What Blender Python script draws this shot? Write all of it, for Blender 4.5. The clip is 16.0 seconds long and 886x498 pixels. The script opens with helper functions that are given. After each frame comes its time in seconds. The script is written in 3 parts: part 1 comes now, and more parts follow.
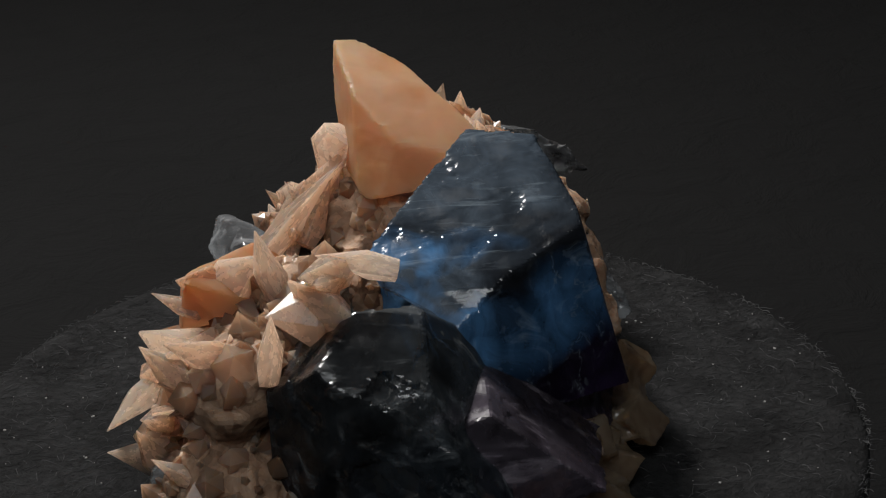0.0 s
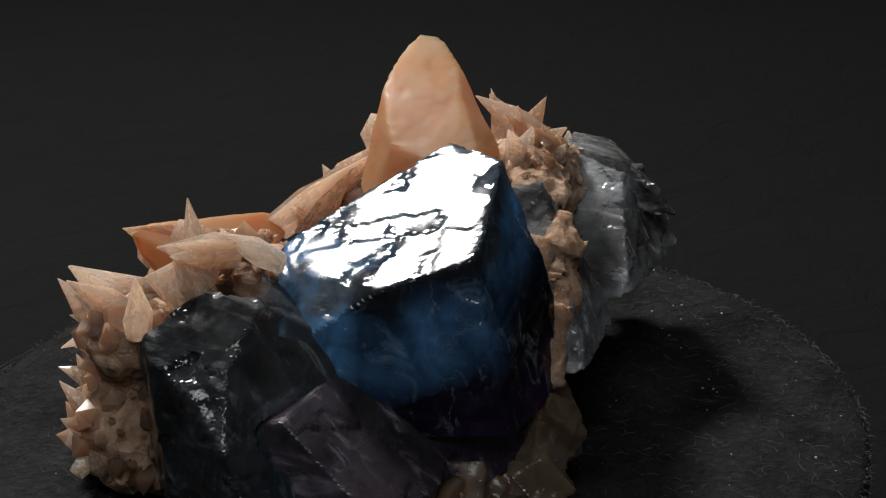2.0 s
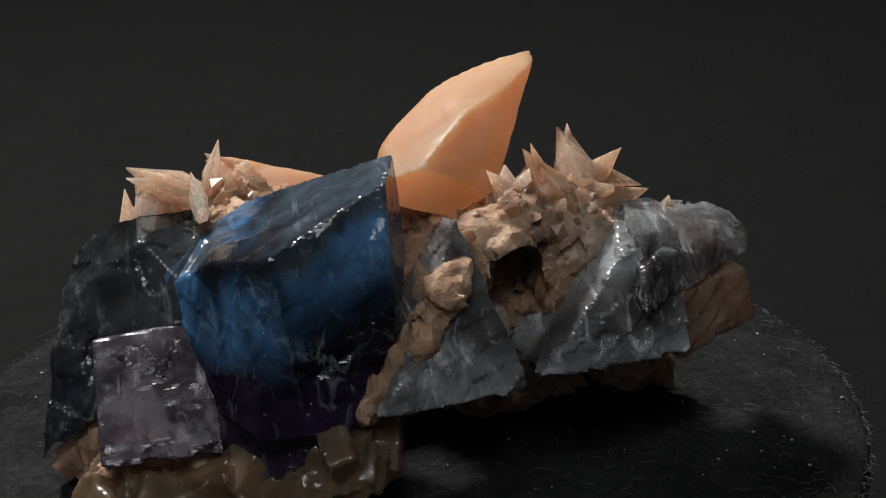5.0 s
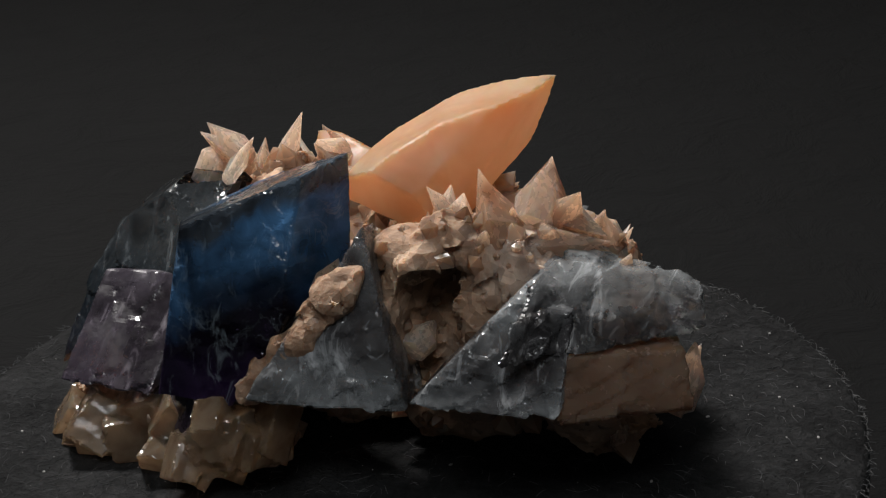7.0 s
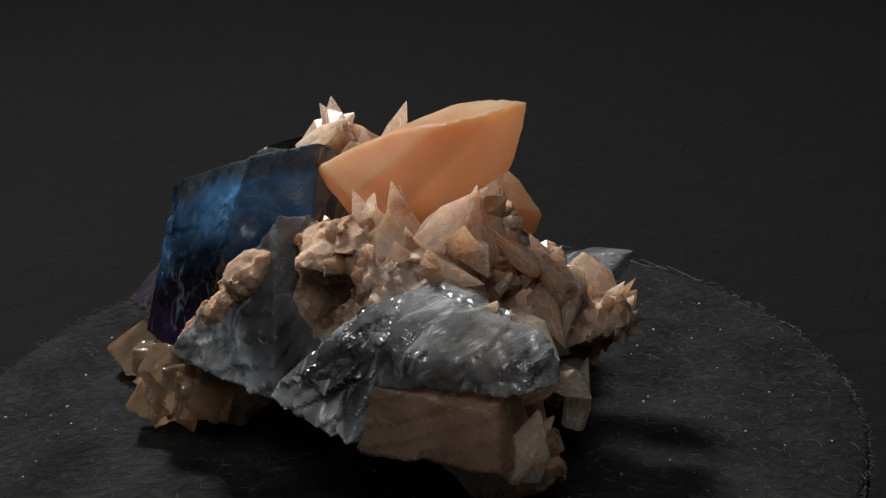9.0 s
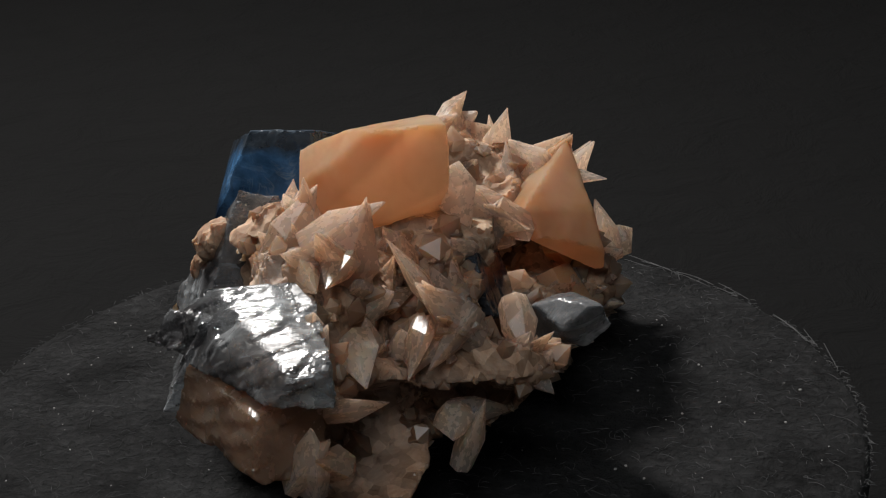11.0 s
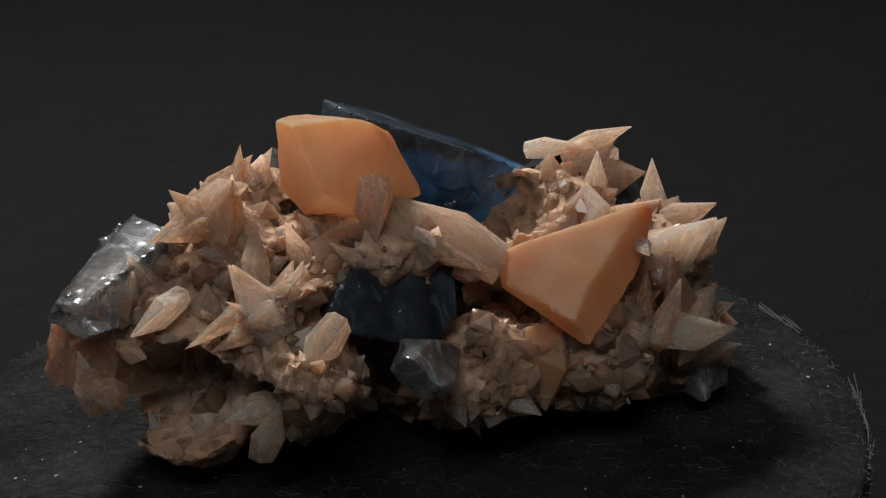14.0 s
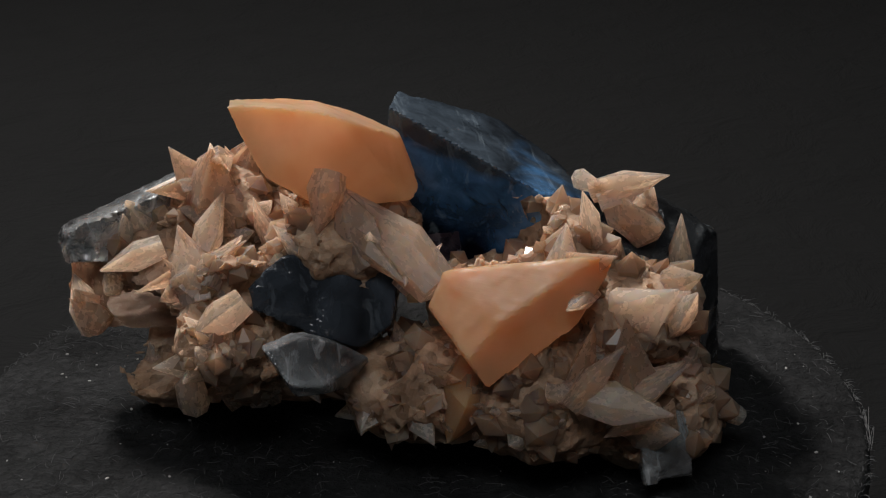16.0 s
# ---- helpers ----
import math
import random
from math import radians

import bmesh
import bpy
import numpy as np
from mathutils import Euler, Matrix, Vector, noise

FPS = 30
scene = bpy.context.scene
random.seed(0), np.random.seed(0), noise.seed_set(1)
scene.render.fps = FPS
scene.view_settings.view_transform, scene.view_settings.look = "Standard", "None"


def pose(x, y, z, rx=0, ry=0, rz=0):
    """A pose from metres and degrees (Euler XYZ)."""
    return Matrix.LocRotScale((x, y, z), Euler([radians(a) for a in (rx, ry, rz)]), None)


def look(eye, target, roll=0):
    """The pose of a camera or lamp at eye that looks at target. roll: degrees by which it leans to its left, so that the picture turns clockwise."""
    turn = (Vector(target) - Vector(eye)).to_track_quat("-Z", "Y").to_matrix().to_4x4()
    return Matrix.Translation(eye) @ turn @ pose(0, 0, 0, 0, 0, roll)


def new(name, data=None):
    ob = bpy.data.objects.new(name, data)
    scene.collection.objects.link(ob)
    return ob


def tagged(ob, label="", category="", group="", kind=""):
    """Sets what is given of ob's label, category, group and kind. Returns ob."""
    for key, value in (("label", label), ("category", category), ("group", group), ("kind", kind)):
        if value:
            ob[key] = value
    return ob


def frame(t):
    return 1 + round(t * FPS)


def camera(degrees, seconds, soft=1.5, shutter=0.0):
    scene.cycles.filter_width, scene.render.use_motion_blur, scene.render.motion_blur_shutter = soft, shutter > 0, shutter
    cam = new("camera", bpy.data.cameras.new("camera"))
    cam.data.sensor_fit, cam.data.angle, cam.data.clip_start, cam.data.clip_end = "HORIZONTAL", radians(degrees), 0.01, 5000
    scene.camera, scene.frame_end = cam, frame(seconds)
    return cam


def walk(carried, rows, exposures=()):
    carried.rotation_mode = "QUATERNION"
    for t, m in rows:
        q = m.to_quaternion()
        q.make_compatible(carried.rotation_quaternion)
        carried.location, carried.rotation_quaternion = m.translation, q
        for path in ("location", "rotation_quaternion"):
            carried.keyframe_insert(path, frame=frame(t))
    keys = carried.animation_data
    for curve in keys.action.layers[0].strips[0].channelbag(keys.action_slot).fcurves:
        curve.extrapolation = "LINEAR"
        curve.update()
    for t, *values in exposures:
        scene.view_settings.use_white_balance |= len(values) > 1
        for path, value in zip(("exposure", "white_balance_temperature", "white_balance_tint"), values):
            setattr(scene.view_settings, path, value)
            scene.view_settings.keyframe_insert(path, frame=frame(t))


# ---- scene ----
# ---- camera: still, looking down a little at the turntable ----
cam = camera(31.284, 16.0, soft=1.15)
EYE, LOOK = Vector((0.0, -0.2, 0.1065)), pose(0, 0, 0, 90 - 22.381, 0, -1.849)
STAND = Matrix.Translation(EYE) @ LOOK @ pose(0, 0, 0, 0, 0, -2.362)
walk(cam, [(0, STAND), (16.0, STAND)], exposures=[(0, -0.1), (2.2, -0.1), (3.5, 0.1), (5.0, 0.2), (6.6, 0.2), (7.4, 0.1), (9.0, 0.04), (16.0, 0.04)])

TURN = -16.507          # degrees a second, clockwise seen from above
MM = 0.001

# ---- light: one soft lamp above and behind, a weak fill added in front, a dark room ----
world = bpy.data.worlds.new("room")
scene.world = world
world.use_nodes = True
world.node_tree.nodes["Background"].inputs[0].default_value = (0.9, 0.95, 1.0, 1)
world.node_tree.nodes["Background"].inputs[1].default_value = 0.035


def softbox(name, eye, target, width, height, watts, color):
    lamp = bpy.data.lights.new(name, "AREA")
    lamp.shape, lamp.size, lamp.size_y, lamp.energy, lamp.color = "RECTANGLE", width, height, watts, color
    ob = new(name, lamp)
    ob.matrix_world = look(eye, target)
    return tagged(ob, "unseen soft light above the turntable", "lamp", kind="structure")


softbox("key_lamp", (-0.17, 0.254, 0.463), (0, 0, 0.02), 0.10, 0.08, 4.2, (1.0, 0.97, 0.94))
# weak unseen fill, added to lighten the faces toward the camera
softbox("front_lamp", (-0.05, -0.40, 0.55), (0, 0, 0.02), 0.32, 0.2, 1.25, (0.95, 0.98, 1.0))


# ---- materials ----
def nodes_of(name):
    m = bpy.data.materials.new(name)
    m.use_nodes = True
    nt = m.node_tree
    return m, nt, nt.nodes["Principled BSDF"]


def node(nt, kind, links=(), **values):
    n = nt.nodes.new(kind)
    for k, v in values.items():
        if k in n.inputs:
            n.inputs[k].default_value = v
        else:
            setattr(n, k, v)
    for src, sock in links:
        nt.links.new(src, n.inputs[sock])
    return n


def noise_tex(nt, co, scale, detail=4.0, rough=0.55, dist=0.0):
    n = node(nt, "ShaderNodeTexNoise", [(co, "Vector")], Scale=scale, Detail=detail, Roughness=rough, Distortion=dist)
    return n.outputs["Fac"]


def ramp(nt, fac, *stops):
    n = node(nt, "ShaderNodeValToRGB", [(fac, "Fac")])
    e = n.color_ramp.elements
    while len(e) < len(stops):
        e.new(0.5)
    for el, (pos, c) in zip(e, stops):
        el.position, el.color = pos, (*c, 1)
    return n.outputs["Color"]


def mixc(nt, fac, a, b, blend="MIX"):
    n = nt.nodes.new("ShaderNodeMix")
    n.data_type, n.blend_type = "RGBA", blend
    for sock, v in ((0, fac), (6, a), (7, b)):
        if isinstance(v, bpy.types.NodeSocket):
            nt.links.new(v, n.inputs[sock])
        else:
            n.inputs[sock].default_value = v if sock == 0 else (*v, 1)
    return n.outputs[2]


def bumped(nt, height, strength, distance, below=None):
    n = node(nt, "ShaderNodeBump", [(height, "Height")], Strength=strength, Distance=distance)
    if below:
        nt.links.new(below, n.inputs["Normal"])
    return n.outputs["Normal"]


def calcite_material(name, light, deep, rough, scatter, transmit, size=1.0, depth=0.0022, spread=(1.0, 0.72, 0.5), lined=0.04, glow=0.35, sheen=0.4):
    """Milky, glowing calcite: colour zones, veils and fine growth lines."""
    m, nt, p = nodes_of(name)
    obj = node(nt, "ShaderNodeMapping", [(node(nt, "ShaderNodeTexCoord").outputs["Object"], "Vector")], Scale=(size, size, size)).outputs["Vector"]
    rnd = node(nt, "ShaderNodeObjectInfo").outputs["Random"]
    zones = ramp(nt, noise_tex(nt, obj, 1.6, 3, 0.5, 0.6), (0.3, deep), (0.68, light))
    veil = ramp(nt, noise_tex(nt, obj, 4.0, 3, 0.5, 0.8), (0.5, (0, 0, 0)), (0.85, (0.4,) * 3))
    col = mixc(nt, veil, zones, tuple(min(1, c * 1.12 + 0.04) for c in light))
    own = mixc(nt, rnd, (0.84, 0.77, 0.72), (1.0, 1.0, 1.0))
    col = mixc(nt, 1.0, col, own, "MULTIPLY")
    nt.links.new(col, p.inputs["Base Color"])
    nt.links.new(ramp(nt, noise_tex(nt, obj, 6, 3), (0.35, (rough * 0.75,) * 3), (0.7, (rough * 1.3,) * 3)), p.inputs["Roughness"])
    lines = node(nt, "ShaderNodeMapping", [(obj, "Vector")], Scale=(3, 3, 26))
    if lined:
        nrm = bumped(nt, noise_tex(nt, lines.outputs["Vector"], 1.0, 4, 0.6), lined, 0.0004)
        nt.links.new(bumped(nt, noise_tex(nt, obj, 7, 3, 0.5), lined, 0.0003, nrm), p.inputs["Normal"])
    p.inputs["Subsurface Weight"].default_value = scatter
    p.inputs["Subsurface Radius"].default_value = spread
    p.inputs["Subsurface Scale"].default_value = depth
    p.inputs["Transmission Weight"].default_value = transmit
    p.inputs["IOR"].default_value = 1.5
    p.inputs["Specular IOR Level"].default_value = sheen
    through_light(nt, p, col, glow)
    return m


def through_light(nt, p, col, share):
    """Lets a share of the light pass diffusely through the crystal."""
    core = node(nt, "ShaderNodeBsdfTranslucent", [(col, "Color")])
    both = node(nt, "ShaderNodeMixShader", Fac=share)
    nt.links.new(p.outputs[0], both.inputs[1])
    nt.links.new(core.outputs[0], both.inputs[2])
    nt.links.new(both.outputs[0], nt.nodes["Material Output"].inputs["Surface"])


def fluorite_material(name, bright, dark, purple, low, high, rough, transmit, frost, rind=None, relief=0.06):
    """Glassy fluorite, colour-zoned from a dark violet foot to its body colour, with frosted cleavage cracks."""
    m, nt, p = nodes_of(name)
    obj = node(nt, "ShaderNodeTexCoord").outputs["Object"]
    up = node(nt, "ShaderNodeVectorMath", [(obj, 0)], operation="DOT_PRODUCT")
    up.inputs[1].default_value = (-0.04, -0.35, 0.93) if rind else (0, 0, 1)
    z = up.outputs["Value"]
    wob = node(nt, "ShaderNodeMath", [(noise_tex(nt, obj, 90, 3, 0.5, 0.5), 0)], operation="MULTIPLY_ADD")
    wob.inputs[1].default_value = 0.012
    nt.links.new(z, wob.inputs[2])
    zone = node(nt, "ShaderNodeMapRange", [(wob.outputs[0], "Value")])
    zone.inputs["From Min"].default_value, zone.inputs["From Max"].default_value = low, high
    stops = [(0.0, purple), (0.45, dark), (0.8, bright)]
    if rind:
        stops = [(0.0, purple), (0.50, (0.012, 0.008, 0.022)), (0.57, dark), (0.72, bright), (0.86, bright), (0.92, rind)]
    body = ramp(nt, zone.outputs[0], *stops)
    broad = ramp(nt, noise_tex(nt, obj, 60, 3, 0.5, 0.8), (0.36, (0.22, 0.2, 0.2)), (0.6, (1.1,) * 3))
    cloud = mixc(nt, 1.0, ramp(nt, noise_tex(nt, obj, 170, 6, 0.65, 1.2), (0.35, (0.55,) * 3), (0.7, (1.25,) * 3)), broad, "MULTIPLY")
    col = mixc(nt, 1.0, body, cloud, "MULTIPLY")
    crack = node(nt, "ShaderNodeMapping", [(obj, "Vector")], Rotation=(0.3, 0.5, 0.4), Scale=(60, 420, 200))
    cr = ramp(nt, noise_tex(nt, crack.outputs["Vector"], 1.0, 6, 0.65, 0.8), (0.56, (0, 0, 0)), (0.7, (0.8,) * 3))
    col = mixc(nt, node(nt, "ShaderNodeMath", [(cr, 0)], operation="MULTIPLY").outputs[0], col, frost)
    # bright hairline fractures
    hair = ramp(nt, noise_tex(nt, obj, 130, 5, 0.6, 0.9), (0.486, (0, 0, 0)), (0.5, (1, 1, 1)), (0.514, (0, 0, 0)))
    where = ramp(nt, noise_tex(nt, obj, 75, 2), (0.54, (0, 0, 0)), (0.68, (0.4,) * 3))
    col = mixc(nt, mixc(nt, 1.0, hair, where, "MULTIPLY"), col, tuple(min(0.8, c * 1.5) for c in frost))
    nt.links.new(col, p.inputs["Base Color"])
    nt.links.new(ramp(nt, noise_tex(nt, obj, 260, 4), (0.4, (rough * 0.5,) * 3), (0.65, (rough * 2.2,) * 3)), p.inputs["Roughness"])
    nrm = bumped(nt, noise_tex(nt, crack.outputs["Vector"], 0.7, 5, 0.6, 0.4), relief, 0.0006)
    nt.links.new(bumped(nt, noise_tex(nt, obj, 700, 5, 0.6), 0.008, 0.0002, nrm), p.inputs["Normal"])
    clear = ramp(nt, noise_tex(nt, crack.outputs["Vector"], 1.0, 6, 0.65, 0.8), (0.54, (transmit,) * 3), (0.68, (transmit * 0.35,) * 3))
    nt.links.new(clear, p.inputs["Transmission Weight"])
    p.inputs["IOR"].default_value = 1.43
    return m


def matrix_material(name, dark, mid, pale):
    """Crumbly beige to rust-brown crust of fine calcite and clay, with dark ore specks."""
    m, nt, p = nodes_of(name)
    obj = node(nt, "ShaderNodeTexCoord").outputs["Object"]
    base = ramp(nt, noise_tex(nt, obj, 110, 7, 0.65, 0.6), (0.28, dark), (0.48, mid), (0.68, pale))
    grey = ramp(nt, noise_tex(nt, obj, 45, 4, 0.5, 0.3), (0.55, (0, 0, 0)), (0.7, (0.6,) * 3))
    col = mixc(nt, grey, base, (0.34, 0.28, 0.25))
    cell = node(nt, "ShaderNodeTexVoronoi", [(obj, "Vector")], Scale=650.0)
    grain = node(nt, "ShaderNodeSeparateXYZ", [(cell.outputs["Color"], "Vector")]).outputs["X"]
    col = mixc(nt, 1.0, col, ramp(nt, grain, (0.0, (0.7, 0.68, 0.66)), (1.0, (1.3, 1.28, 1.25))), "MULTIPLY")
    speck = ramp(nt, noise_tex(nt, obj, 900, 3, 0.6), (0.64, (0, 0, 0)), (0.7, (1, 1, 1)))
    zone = ramp(nt, noise_tex(nt, obj, 70, 2), (0.52, (0, 0, 0)), (0.62, (1, 1, 1)))
    col = mixc(nt, mixc(nt, 1.0, speck, zone, "MULTIPLY"), col, (0.03, 0.02, 0.015))
    nt.links.new(col, p.inputs["Base Color"])
    nt.links.new(ramp(nt, grain, (0.04, (0.2,) * 3), (0.12, (0.75,) * 3)), p.inputs["Roughness"])
    nrm = bumped(nt, cell.outputs["Distance"], 0.4, 0.0005)
    nt.links.new(bumped(nt, noise_tex(nt, obj, 1100, 5, 0.65), 0.28, 0.0005, nrm), p.inputs["Normal"])
    p.inputs["Specular IOR Level"].default_value = 0.3
    p.inputs["Subsurface Weight"].default_value = 0.5
    p.inputs["Subsurface Radius"].default_value = (1.0, 0.6, 0.4)
    p.inputs["Subsurface Scale"].default_value = 0.003
    return m


def felt_material(name, low, high, scale):
    m, nt, p = nodes_of(name)
    obj = node(nt, "ShaderNodeTexCoord").outputs["Object"]
    big = noise_tex(nt, obj, scale * 0.12, 3)
    fine = noise_tex(nt, obj, scale, 6, 0.7, 0.8)
    col = mixc(nt, 0.6, ramp(nt, fine, (0.35, low), (0.7, high)), ramp(nt, big, (0.3, low), (0.7, high)))
    nt.links.new(col, p.inputs["Base Color"])
    nt.links.new(bumped(nt, fine, 1.0, 0.002), p.inputs["Normal"])
    p.inputs["Roughness"].default_value = 0.95
    p.inputs["Specular IOR Level"].default_value = 0.15
    return m


ORANGE = calcite_material("orange_calcite", (0.86, 0.595, 0.395), (0.77, 0.38, 0.165), 0.5, 1.0, 0.5, 45.0, 0.006, (1.0, 0.62, 0.38), 0.10, 0.35, 0.1)
PALE = calcite_material("pale_calcite", (0.97, 0.87, 0.77), (0.93, 0.74, 0.60), 0.27, 1.0, 0.6, 1.0, 0.004, (1.0, 0.75, 0.55), 0.0, 0.5)
TAN = calcite_material("tan_calcite", (0.88, 0.71, 0.57), (0.78, 0.57, 0.43), 0.27, 1.0, 0.65, 1.0, 0.004, (1.0, 0.7, 0.5), 0.0, 0.45)
BLUE = fluorite_material("blue_fluorite", (0.09, 0.24, 0.48), (0.03, 0.075, 0.16), (0.045, 0.018, 0.08), 0.014, 0.0452, 0.11, 0.45, (0.25, 0.3, 0.33), (0.085, 0.11, 0.14), 0.008)
SMOKY = fluorite_material("smoky_fluorite", (0.12, 0.135, 0.145), (0.035, 0.048, 0.062), (0.03, 0.022, 0.038), 0.004, 0.040, 0.14, 0.7, (0.24, 0.25, 0.25), None, 0.12)
VIOLET = fluorite_material("violet_fluorite", (0.11, 0.085, 0.12), (0.03, 0.021, 0.042), (0.02, 0.014, 0.028), 0.004, 0.034, 0.26, 0.6, (0.24, 0.21, 0.23))
PLUM = fluorite_material("pale_violet_fluorite", (0.17, 0.145, 0.18), (0.09, 0.07, 0.10), (0.045, 0.032, 0.052), 0.0, 0.028, 0.2, 0.75, (0.34, 0.31, 0.34))
DARK = fluorite_material("dark_fluorite", (0.05, 0.06, 0.075), (0.035, 0.042, 0.055), (0.03, 0.03, 0.035), 0.0, 0.035, 0.1, 0.3, (0.2, 0.22, 0.24))
CLEAR = fluorite_material("clear_fluorite", (0.60, 0.63, 0.65), (0.46, 0.49, 0.50), (0.40, 0.34, 0.33), 0.0, 0.034, 0.09, 0.65, (0.75, 0.76, 0.77), None, 0.6)
SILVER = fluorite_material("silvery_fluorite", (0.50, 0.52, 0.53), (0.36, 0.38, 0.39), (0.34, 0.29, 0.28), 0.0, 0.034, 0.18, 0.75, (0.6, 0.61, 0.62), None, 0.5)
BROWN = calcite_material("brown_calcite", (0.72, 0.54, 0.42), (0.48, 0.31, 0.22), 0.24, 0.8, 0.6, 110.0, 0.004, (1.0, 0.65, 0.42), 0.08, 0.3)
CREAM = calcite_material("cream_calcite", (0.78, 0.67, 0.52), (0.42, 0.31, 0.215), 0.16, 0.7, 0.82, 130.0, 0.003, (1.0, 0.75, 0.5), 0.05, 0.25)
CRUST = matrix_material("matrix_crust", (0.12, 0.068, 0.042), (0.30, 0.19, 0.125), (0.52, 0.375, 0.275))
FELT = felt_material("black_felt", (0.002, 0.002, 0.0021), (0.042, 0.042, 0.043), 620)
CLOTH = felt_material("black_cloth", (0.0041, 0.0041, 0.0042), (0.0053, 0.0053, 0.0054), 60)
LINT, _nt, _p = nodes_of("grey_lint")
_p.inputs["Base Color"].default_value = (0.3, 0.29, 0.28, 1)
_p.inputs["Roughness"].default_value = 0.8


# ---- building helpers ----
def part(name, bm, material, parent, label=""):
    me = bpy.data.meshes.new(name)
    bm.to_mesh(me)
    bm.free()
    me.materials.append(material)
    ob = new(name, me)
    ob.parent = parent
    return tagged(ob, label)


def lattice(seed):
    return np.random.RandomState(seed).rand(32, 32, 32)


def value_noise(P, scale, seed):
    """Smooth noise from -1 to 1 at points P, with bumps of about the given size."""
    L = lattice(seed)
    q = P / scale
    i = np.floor(q).astype(int)
    f = q - i
    f = f * f * (3 - 2 * f)
    out = 0
    for dx in (0, 1):
        for dy in (0, 1):
            for dz in (0, 1):
                w = (f[:, 0] if dx else 1 - f[:, 0]) * (f[:, 1] if dy else 1 - f[:, 1]) * (f[:, 2] if dz else 1 - f[:, 2])
                out = out + w * L[(i[:, 0] + dx) % 32, (i[:, 1] + dy) % 32, (i[:, 2] + dz) % 32]
    return 2 * out - 1


def cell_noise(P, size, seed):
    """Crystalline facets: at each point the nearest of scattered grains, and a tilted plane of its own."""
    rs = np.random.RandomState(seed)
    J = rs.rand(16, 16, 16, 3)
    N = rs.randn(16, 16, 16, 3)
    N /= np.linalg.norm(N, axis=-1, keepdims=True)
    q = P / size
    base = np.floor(q).astype(int)
    best = np.full(len(P), 1e9)
    val = np.zeros(len(P))
    for dx in (-1, 0, 1):
        for dy in (-1, 0, 1):
            for dz in (-1, 0, 1):
                c = base + (dx, dy, dz)
                k = tuple((c % 16).T)
                d = q - (c + J[k])
                r = (d * d).sum(1)
                near = r < best
                best = np.where(near, r, best)
                val = np.where(near, (d * N[k]).sum(1), val)
    return val


def surface(field, lo, hi, h):
    """A mesh of the surface where field is nought (surface nets), as vertices in millimetres and quads."""
    axes = [np.arange(a, b + h, h) for a, b in zip(lo, hi)]
    n = [len(a) for a in axes]
    G = np.stack(np.meshgrid(*axes, indexing="ij"), -1).reshape(-1, 3)
    D = field(G).reshape(n)
    I = D < 0
    cells = tuple(k - 1 for k in n)
    cnt = np.zeros(cells)
    acc = np.zeros((*cells, 3))
    full = [slice(0, -1), slice(1, None)]
    for ax in range(3):
        o = [a for a in range(3) if a != ax]
        for u in (0, 1):
            for v in (0, 1):
                s0 = [None] * 3
                s0[ax], s0[o[0]], s0[o[1]] = full[0], full[u], full[v]
                s1 = list(s0)
                s1[ax] = full[1]
                a, b = D[tuple(s0)], D[tuple(s1)]
                x = (a < 0) != (b < 0)
                t = np.where(x, a / np.where(x, a - b, 1), 0)
                cnt += x
                acc[..., ax] += np.where(x, t, 0)
                acc[..., o[0]] += x * u
                acc[..., o[1]] += x * v
    m = cnt > 0
    ids = np.full(cells, -1)
    ids[m] = np.arange(m.sum())
    where = np.argwhere(m)
    verts = np.array(lo) + (where + acc[m] / cnt[m][:, None]) * h
    quads = []
    for ax in range(3):
        o1, o2 = [(1, 2), (2, 0), (0, 1)][ax]
        s0 = [slice(None)] * 3
        s0[ax] = slice(0, -1)
        s1 = [slice(None)] * 3
        s1[ax] = slice(1, None)
        a, b = I[tuple(s0)], I[tuple(s1)]
        e = np.argwhere(a != b)
        e = e[(e[:, o1] > 0) & (e[:, o2] > 0) & (e[:, o1] < n[o1] - 1) & (e[:, o2] < n[o2] - 1)]
        flip = ~a[tuple(e.T)]
        q = []
        for d1, d2 in ((1, 1), (0, 1), (0, 0), (1, 0)):
            c = e.copy()
            c[:, o1] -= d1
            c[:, o2] -= d2
            q.append(ids[tuple(c.T)])
        q = np.stack(q, 1)
        q[flip] = q[flip][:, ::-1]
        quads.append(q)
    return verts, np.concatenate(quads)


def net_part(name, field, lo, hi, h, material, parent, label="", smooth=True):
    v, f = surface(field, lo, hi, h)
    me = bpy.data.meshes.new(name)
    me.from_pydata((v * MM).tolist(), [], f.tolist())
    me.validate()
    me.materials.append(material)
    me.polygons.foreach_set("use_smooth", [smooth] * len(me.polygons))
    if smooth:
        me.set_sharp_from_angle(angle=radians(18))
    ob = new(name, me)
    ob.parent = parent
    return tagged(ob, label)


def unit(v):
    v = np.array(v, float)
    return v / np.linalg.norm(v)


def cut_block(faces, P, soft):
    """Distance to a block bounded by faces, its edges rounded over by about soft millimetres."""
    d = np.full(len(P), -60.0)
    for a, b, c, off in faces:
        e = P @ np.array((a, b, c)) - off
        h = np.clip(0.5 + 0.5 * (e - d) / soft, 0, 1)
        d = d * (1 - h) + e * h + soft * h * (1 - h)
    return d


